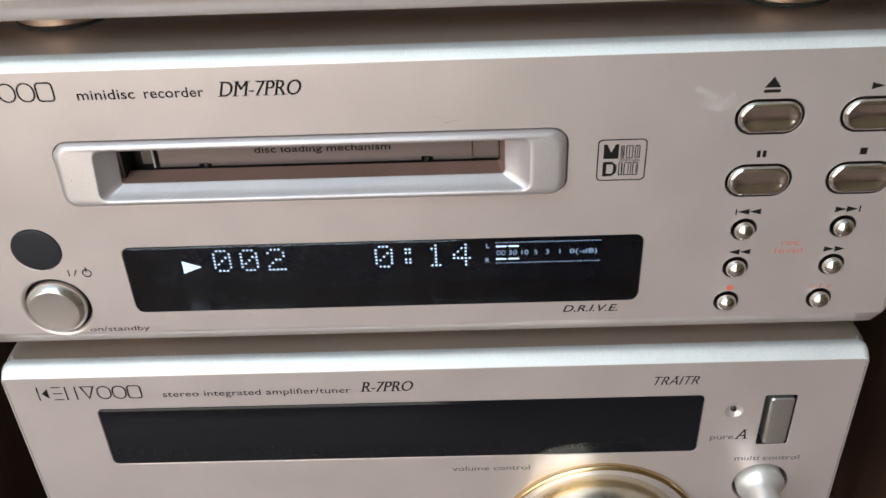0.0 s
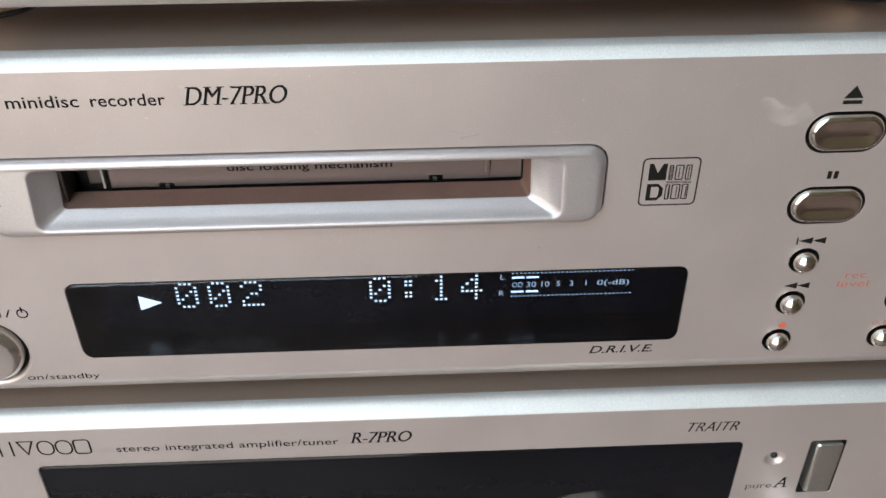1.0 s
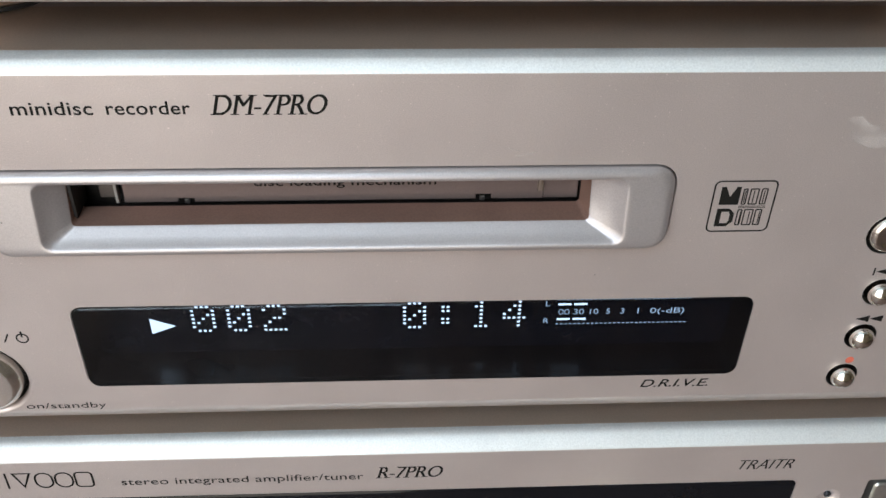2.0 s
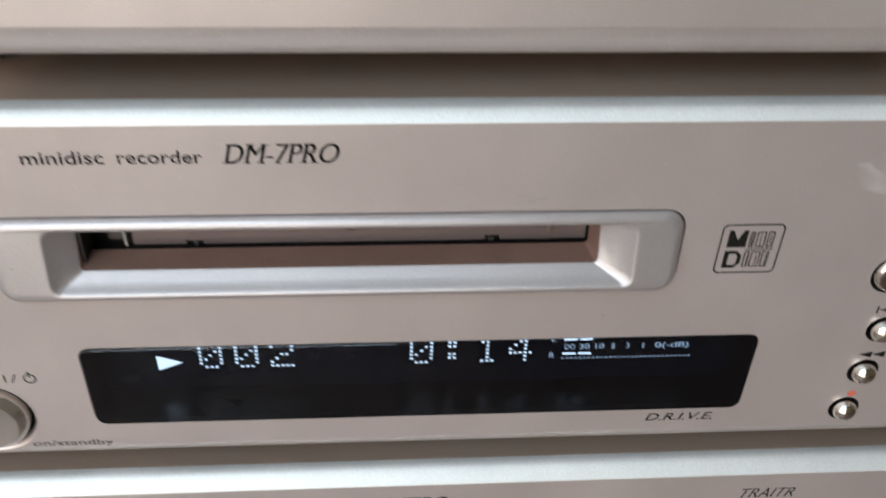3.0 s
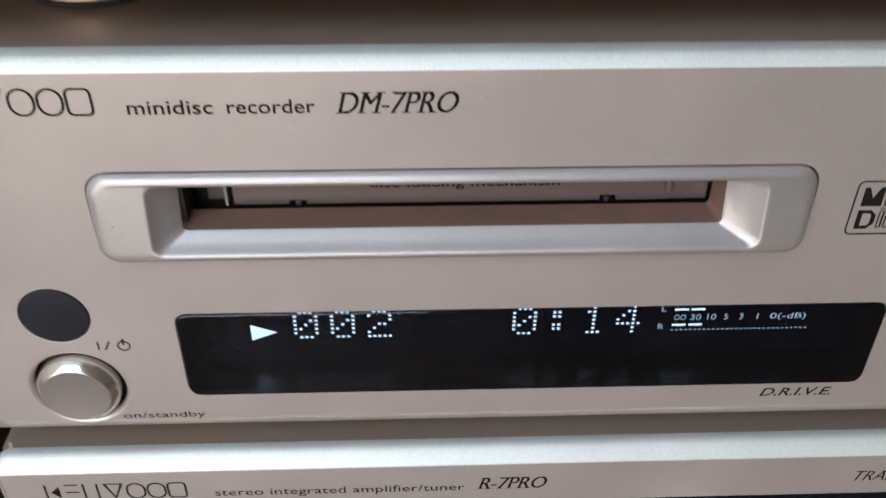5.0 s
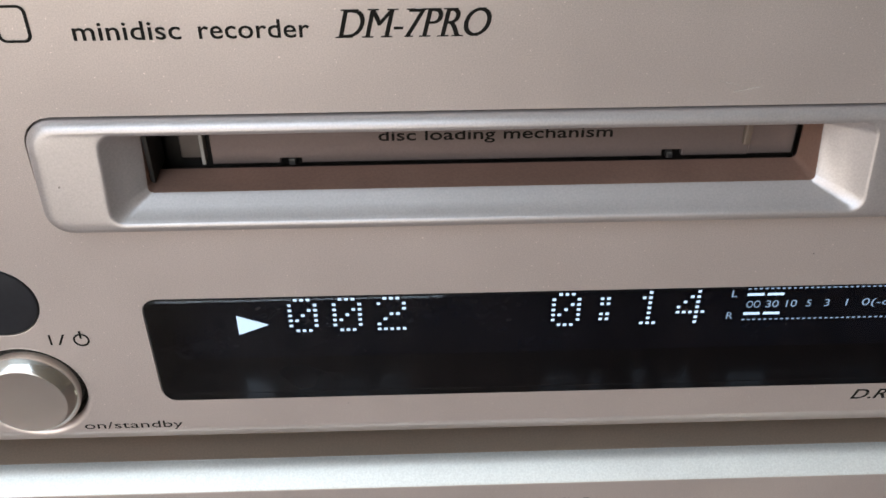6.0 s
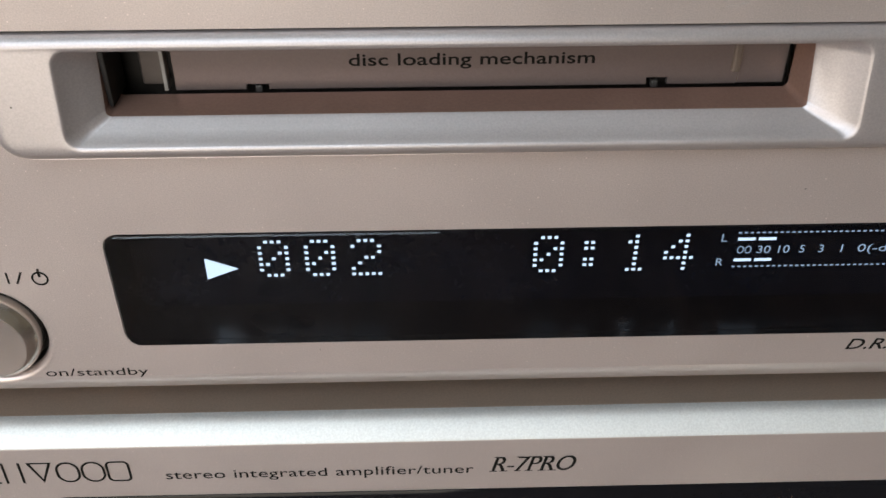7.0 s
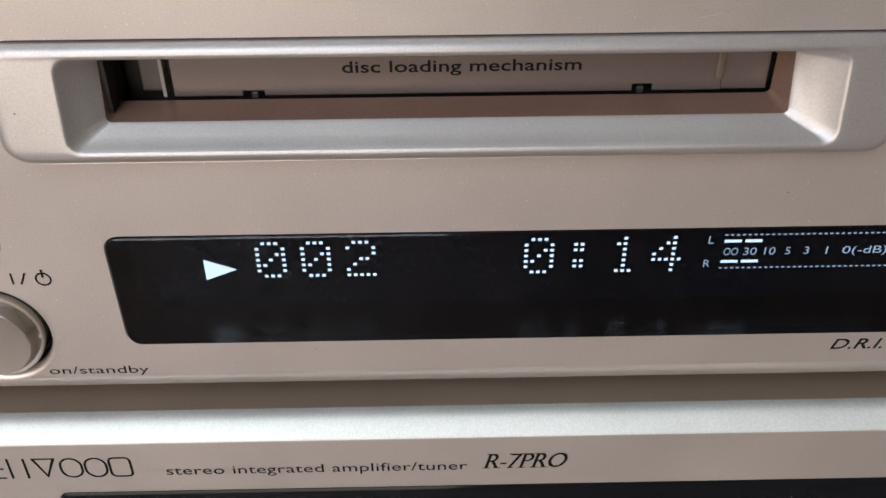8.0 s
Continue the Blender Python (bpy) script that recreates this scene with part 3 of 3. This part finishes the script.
for k, ch in enumerate("002   0:14"):
    left = CELL0 + k * 8.1 if k < 6 else 39.6 + (k - 6) * 7.72
    if ch == " ":
        continue
    bm = bmesh.new()
    for r, row in enumerate(FONT5X7[ch]):
        for c, on in enumerate(row):
            if on == "1":
                x, z = left + c * DOTX, TOPZ - r * DOTZ
                flat([[(x, z - 0.60), (x + 0.66, z - 0.60), (x + 0.66, z), (x, z)]], YD, bm)
    part("lit_digit", bm, M_WHITEGLOW, tube, "lit white dot-matrix figure")
part("play_symbol", flat([[(-18.2, -70.4), (-12.4, -68.1), (-18.2, -65.8)]], YD), M_WHITEGLOW, tube, "lit white play triangle")
MX0, MX1 = 75.4, 106.8
for z in (-62.0, -69.3):
    bm = bmesh.new()
    for k in range(30):
        x = MX0 + k * (MX1 - MX0) / 30
        flat([[(x, z - 0.32), (x + 0.55, z - 0.32), (x + 0.55, z), (x, z)]], YD, bm)
    part("meter_dots", bm, M_DIMGLOW, tube)
for z in (-63.2, -67.7):
    for k in range(2):
        x = MX0 + 0.1 + k * 3.7
        part("meter_bar", flat([[(x, z - 0.62), (x + 3.1, z - 0.62), (x + 3.1, z), (x, z)]], YD), M_WHITEGLOW, tube)
for word, a, b in (("OO", 75.7, 78.3), ("30", 79.3, 81.7), ("10", 83.1, 85.1), ("5", 86.9, 87.8), ("3", 90.3, 91.2), ("1", 94.3, 94.6), ("0(-dB)", 97.3, 105.4)):
    lettering("scale_figure", word, a, b, -66.6, 1.6, M_DIMGLOW, tube, 0.0, YD, bold=0.0)
lettering("scale_letter", "L", 72.6, 73.6, -64.0, 1.6, M_DIMGLOW, tube, 0.0, YD, bold=0.0)
lettering("scale_letter", "R", 72.4, 73.6, -69.2, 1.6, M_DIMGLOW, tube, 0.0, YD, bold=0.0)

# printing on the recorder
brand_shapes(-70.8, -36.6, -8.1, -2.7, rec)
lettering("printed_wording", "minidisc", -31.2, -16.5, -7.9, 2.65, M_PRINT, rec, bold=0.010, space=1.03)
lettering("printed_wording", "recorder", -14.1, 1.1, -7.9, 2.65, M_PRINT, rec, bold=0.010, space=1.03)
lettering("printed_model", "DM-7PRO", 5.0, 25.9, -8.1, 4.1, M_PRINT, rec, 0.30, bold=-0.012, serif=0.75)
lettering("printed_wording", "D.R.I.V.E.", 94.7, 110.8, -80.5, 2.35, M_PRINT, rec, 0.28, bold=0.012)
lettering("printed_wording", "on/standby", -46.5, -28.6, -83.4, 1.7, M_PRINT, rec, bold=0.0, space=1.02)
lettering("printed_symbol", "I", -47.8, -47.45, -62.9, 2.3, M_PRINT, rec, bold=0.0)
lettering("printed_symbol", "/", -46.5, -45.0, -62.9, 2.3, M_PRINT, rec, bold=0.0)
part("power_symbol", strip_ring(circle(-42.4, -61.9, 1.4, 24), circle(-42.4, -61.9, 1.05, 24), -0.06, flat([[(-42.6, -61.6), (-42.2, -61.6), (-42.2, -59.9), (-42.6, -59.9)]], -0.07)), M_PRINT, rec)
logo = part("disc_mark", strip_ring(rounded(101.8, 114.8, -36.0, -23.5, 1.3), rounded(102.15, 114.45, -35.65, -23.85, 1.0), -0.06), M_PRINT, rec, "square outlined disc mark of plain shapes")
part("mark_shape", flat([[(103.4, -29.3), (103.4, -25.0), (104.3, -25.0), (105.4, -27.4), (106.5, -25.0), (107.4, -25.0), (107.4, -29.3)]], -0.06), M_PRINT, logo)
part("mark_shape", flat([rect(103.4, 104.4, -34.6, -30.2), rect(104.4, 105.9, -34.6, -33.8), rect(104.4, 105.9, -31.0, -30.2), [(105.9, -34.6), (107.1, -33.4), (107.1, -31.4), (105.9, -30.2), (105.9, -31.0), (106.2, -31.6), (106.2, -33.2), (105.9, -33.8)]], -0.06), M_PRINT, logo)
for x in (108.3, 110.1, 112.2):
    for z in (-34.0, -28.9):
        part("mark_shape", flat([rect(x, x + 0.22, z, z + 3.0)], -0.06), M_PRINT, logo)
for k, (a, b) in enumerate(((107.9, 108.9), (109.3, 111.2), (111.6, 113.0))):
    part("mark_shape", strip_ring(rounded(a, b, -29.3, -25.4, 0.3), rounded(a + 0.28, b - 0.28, -29.02, -25.68, 0.12), -0.06), M_PRINT, logo)
    part("mark_shape", strip_ring(rounded(a - 0.3, b - 0.2, -34.4, -30.4, 0.3), rounded(a - 0.02, b - 0.48, -34.12, -30.68, 0.12), -0.06), M_PRINT, logo)


part("mark_shape", flat([rect(107.6, 113.2, -29.75, -29.6), rect(107.6, 113.2, -30.1, -29.95)], -0.06), M_PRINT, logo)


def glyph(polys, material=None):
    part("printed_symbol", flat(polys, -0.06), material or M_PRINT, rec)


def tri(x0, x1, zc, h):
    return [(x0, zc - h), (x1, zc), (x0, zc + h)] if x1 > x0 else [(x0, zc + h), (x1, zc), (x0, zc - h)]


glyph([[(142.8, -10.1), (147.0, -10.1), (144.9, -7.1)], rect(142.8, 147.0, -11.5, -10.6)])
glyph([tri(169.8, 173.2, -10.4, 1.0)])
glyph([rect(143.8, 144.8, -30.1, -28.1), rect(145.3, 146.3, -30.1, -28.1)])
glyph([rect(170.8, 172.7, -30.1, -28.1)])
glyph([rect(140.8, 141.2, -48.1, -46.1), tri(144.6, 141.3, -47.1, 0.95), tri(147.8, 144.5, -47.1, 0.95)])
glyph([tri(168.0, 171.2, -47.1, 0.95), tri(171.1, 174.4, -47.1, 0.95), rect(174.5, 174.9, -48.1, -46.1)])
glyph([tri(143.8, 140.7, -60.5, 0.95), tri(146.9, 143.8, -60.5, 0.95)])
glyph([tri(167.4, 170.4, -60.3, 0.95), tri(170.4, 173.4, -60.3, 0.95)])
glyph([circle(142.9, -73.1, 1.0, 20)], M_RED)
lettering("printed_wording", "rec", 155.2, 160.2, -58.6, 1.9, M_RED, rec, bold=-0.008)
lettering("printed_wording", "level", 153.8, 161.4, -61.3, 1.9, M_RED, rec, bold=-0.008)
lettering("printed_wording", "o.t.e.", 165.8, 172.8, -73.9, 2.0, M_RED, rec, 0.2, bold=-0.012, space=1.2)


# ---- amplifier ----
STAND_A = (SHELF - Z0) * 1000
amp = thing("stereo_amplifier", 0, 0.15, SHELF, "champagne-silver stereo amplifier tuner with large volume knob, on the shelf", "amplifier", "stacked hi-fi units")
cut = bmesh.new()
AX0, AX1, AZ0, AZ1 = -52.7, 141.2, -140.7, -115.7
hole(cut, rounded(AX0, AX1, AZ0, AZ1, 1.8))
hole(cut, rounded(160.4, 170.5, -138.3, -116.4, 0.8))
hole(cut, circle(164.7, -157.0, 9.3))
hole(cut, circle(151.2, -122.6, 2.9, 32))
panel_part(carved(panel_solid(AT, AB, 3.4, (0.45, 0.79, 0.90, 0.925, 0.935, 0.94, 0.955, 0.985)), cut, 0.3), AT, AB, amp)
chassis_and_feet(amp, AT, AB, STAND_A, 3.4)
part("display_pane", loft([(rounded(AX0 + 0.1, AX1 - 0.1, AZ0 + 0.1, AZ1 - 0.1, 1.7), 4.0), (rounded(AX0 + 0.1, AX1 - 0.1, AZ0 + 0.1, AZ1 - 0.1, 1.7), 0.1), (rounded(AX0 + 0.5, AX1 - 0.5, AZ0 + 0.5, AZ1 - 0.9, 1.5), -0.35)]), surface("gloss_black_pane", (0.008, 0.008, 0.010), 0.06, 0.0, grain=0.05, wear=0.1, spec=0.22), amp, "unlit gloss black display pane", smooth=30)
part("rocker_switch", loft([(rounded(162.1, 169.7, -137.4, -117.3, 1.1), 4.0), (rounded(162.1, 169.7, -137.4, -117.3, 1.1), -0.2), (rounded(162.4, 169.4, -137.1, -117.7, 1.0), -0.7), (rounded(162.9, 168.9, -136.6, -118.3, 0.8), -0.9)]), M_ROCKER, amp, "tall satin metal rocker switch", smooth=20)
# added dark liner paints the shaded outline of the switch
part("switch_gap", loft([(rounded(160.43, 170.47, -138.27, -116.43, 0.8), 0.22), (rounded(160.43, 170.47, -138.27, -116.43, 0.8), 4.3)], cap_first=False), M_HOLE, amp)
part("lamp_dimple", turned(151.2, -122.6, [(3.05, 0.3), (2.9, 0.1), (2.6, 0.25), (2.2, 0.7), (1.7, 1.0), (1.2, 1.1), (0.0, 1.1)], 32), M_PANEL, amp, smooth=60)
part("indicator_lamp", turned(151.2, -122.6, [(0.0, 0.3), (0.6, 0.35), (0.95, 0.6), (1.0, 1.2)], 24), M_SENSOR, amp, "small unlit indicator lamp", smooth=60)
# black disc for the shade behind the stick
part("control_gap", turned(164.7, -157.0, [(9.6, 6.0), (0.0, 6.0)]), M_HOLE, amp)
part("control_stick", turned(164.7, -157.2, [(0.0, -19.0), (4.2, -18.8), (5.2, -17.8), (5.4, -16.5), (4.6, -8.0), (4.7, -5.2), (5.2, -3.7), (6.4, -2.6), (7.5, -1.7), (8.0, -0.7), (8.0, 6.0)]), M_STICK, amp, "pale satin control stick", smooth=40)
VX, VZ, VR = 110.8, -180.6, 35.1
part("gold_ring", turned(VX, VZ, [(VR, 0.2), (VR, -1.2), (VR - 0.4, -1.8), (VR - 1.0, -2.0), (VR - 1.6, -1.7), (VR - 2.0, -0.6), (VR - 2.3, 0.4)], 96), M_GOLD, amp, "polished gold ring round the volume knob", smooth=40)
part("knob_groove", turned(VX, VZ, [(VR - 2.2, 0.3), (VR - 5.6, 0.9)], 96), M_BROWN, amp, "brown groove round the knob")
part("volume_knob", turned(VX, VZ, [(0.0, -24.0), (22.0, -23.7), (25.6, -23.0), (27.4, -21.6), (28.4, -19.0), (28.9, -10.0), (29.3, -2.0), (29.7, 0.4), (30.0, 0.7)], 96), M_KNOB, amp, "large cream metallic volume knob", smooth=35)
brand_shapes(-70.2, -36.5, -111.1, -105.5, amp)
line_of_words("printed_wording", "stereo integrated amplifier/tuner", -30.2, 29.3, -110.8, 2.3, M_PRINT, amp, bold=0.002, space=1.03)
lettering("printed_model", "R-7PRO", 32.7, 48.9, -110.6, 4.1, M_PRINT, amp, 0.30, bold=-0.012, serif=0.75)
lettering("printed_wording", "TRAITR", 124.5, 138.4, -110.8, 3.6, M_PRINT, amp, 0.35, bold=-0.014, serif=0.45)
lettering("printed_wording", "pure", 145.0, 152.6, -135.4, 2.2, M_GREYPRINT, amp)
lettering("printed_wording", "A", 153.2, 156.5, -135.4, 4.3, M_PRINT, amp, 0.3, bold=-0.01, serif=0.5)
line_of_words("printed_wording", "multi control", 154.4, 175.8, -145.6, 2.1, M_GREYPRINT, amp)
line_of_words("printed_wording", "volume control", 60.3, 86.4, -147.7, 2.1, M_GREYPRINT, amp)

# ---- upper unit ----
UB, UT = 18.3, 98.0
upper = thing("disc_player", 0, 0.15, Z0 + 0.0026, "champagne-silver disc player stacked on the minidisc recorder", "player", "stacked hi-fi units")
cut = bmesh.new()
hole(cut, circle(-54.6, 42.0, 10.4))
panel_part(carved(panel_solid(UT, UB, 2.3), cut, 0.3), UT, UB, upper)
chassis_and_feet(upper, UT, UB, 2.3 * 1.08 + 0.1, 2.3)
power_button(upper, -54.6, 42.0)
lettering("printed_wording", "on/standby", -62.7, -44.7, 27.7, 2.1, M_PRINT, upper, bold=0.0, space=1.02)
line_of_words("printed_wording", "D.R.I.V.E. with 24 bit D/A converter", 60.6, 115.6, 26.1, 1.9, M_PRINT, upper, 0.28)
line_of_words("printed_wording", "24 bit Fine D.R.I.V.E.", 84.0, 121.0, 29.1, 2.75, M_PRINT, upper, 0.28)

# faint scuffs on the recorder's face
def scuffed(name):
    m, t, b = nodes_of(name)
    out = t.nodes["Material Output"]
    b.inputs["Base Color"].default_value, b.inputs["Roughness"].default_value = (0.82, 0.80, 0.78, 1), 0.6
    coord, n, edge, clear, mix = (t.nodes.new(k) for k in ("ShaderNodeTexCoord", "ShaderNodeTexNoise", "ShaderNodeMapRange", "ShaderNodeBsdfTransparent", "ShaderNodeMixShader"))
    n.inputs["Scale"].default_value, n.inputs["Detail"].default_value = 160.0, 6.0
    edge.inputs["From Min"].default_value, edge.inputs["From Max"].default_value, edge.inputs["To Max"].default_value = 0.36, 0.85, 0.42
    t.links.new(coord.outputs["Object"], n.inputs["Vector"])
    t.links.new(n.outputs["Fac"], edge.inputs["Value"])
    t.links.new(edge.outputs[0], mix.inputs[0])
    t.links.new(clear.outputs[0], mix.inputs[1])
    t.links.new(b.outputs[0], mix.inputs[2])
    t.links.new(mix.outputs[0], out.inputs["Surface"])
    return m


M_SCUFF = scuffed("rubbed_paint")
part("scuff_mark", flat([[(125.2, -9.6), (127.4, -9.2), (130.0, -11.4), (134.6, -10.6), (137.4, -13.0), (136.0, -16.0), (131.2, -16.4), (127.2, -14.8), (125.6, -12.2)]], -0.05), M_SCUFF, rec, "pale rubbed patch")
part("scratch_mark", flat([[(61.6, -17.6), (65.6, -16.7), (65.7, -16.4), (61.7, -17.2)]], -0.05), M_SCUFF, rec, "short pale scratch")
part("scratch_mark", flat([[(59.1, -15.4), (62.5, -16.2), (62.5, -16.35), (59.1, -15.6)]], -0.05), M_SCUFF, rec, "short pale scratch")
part("scratch_mark", flat([[(67.2, -18.7), (71.4, -17.9), (71.4, -18.1), (67.3, -18.9)]], -0.05), M_SCUFF, rec, "short pale scratch")
part("scratch_mark", flat([[(124.6, -13.6), (125.1, -9.4), (125.35, -9.4), (124.9, -13.6)]], -0.05), M_SCUFF, rec, "short pale scratch")

# dark specks of dirt on the face
for x, z, r in ((2.0, -78.4, 0.10), (80.2, -46.9, 0.11)):
    part("dirt_speck", flat([[(x + r * u * 1.3, z + r * v) for u, v in circle(0, 0, 1, 9)]], -0.05), M_GREYPRINT, rec)
part("dirt_speck", turned(-37.6, -29.7, [(0.0, lip()(-29.7) - 0.04), (0.14, lip()(-29.7) - 0.02), (0.18, lip()(-29.7) + 0.1)], 10), M_GREYPRINT, rec)

# the thin dark seam between each panel and its end trim
for th, top, bottom in ((rec, 0.0, -83.7), (amp, AT, AB), (upper, UT, UB)):
    for x in (XL + 1.0, XR - 1.0):
        part("panel_seam", flat([rect(x - 0.1, x + 0.1, bottom + 1.2, top - 1.2)], -0.03), M_GREYPRINT, th)
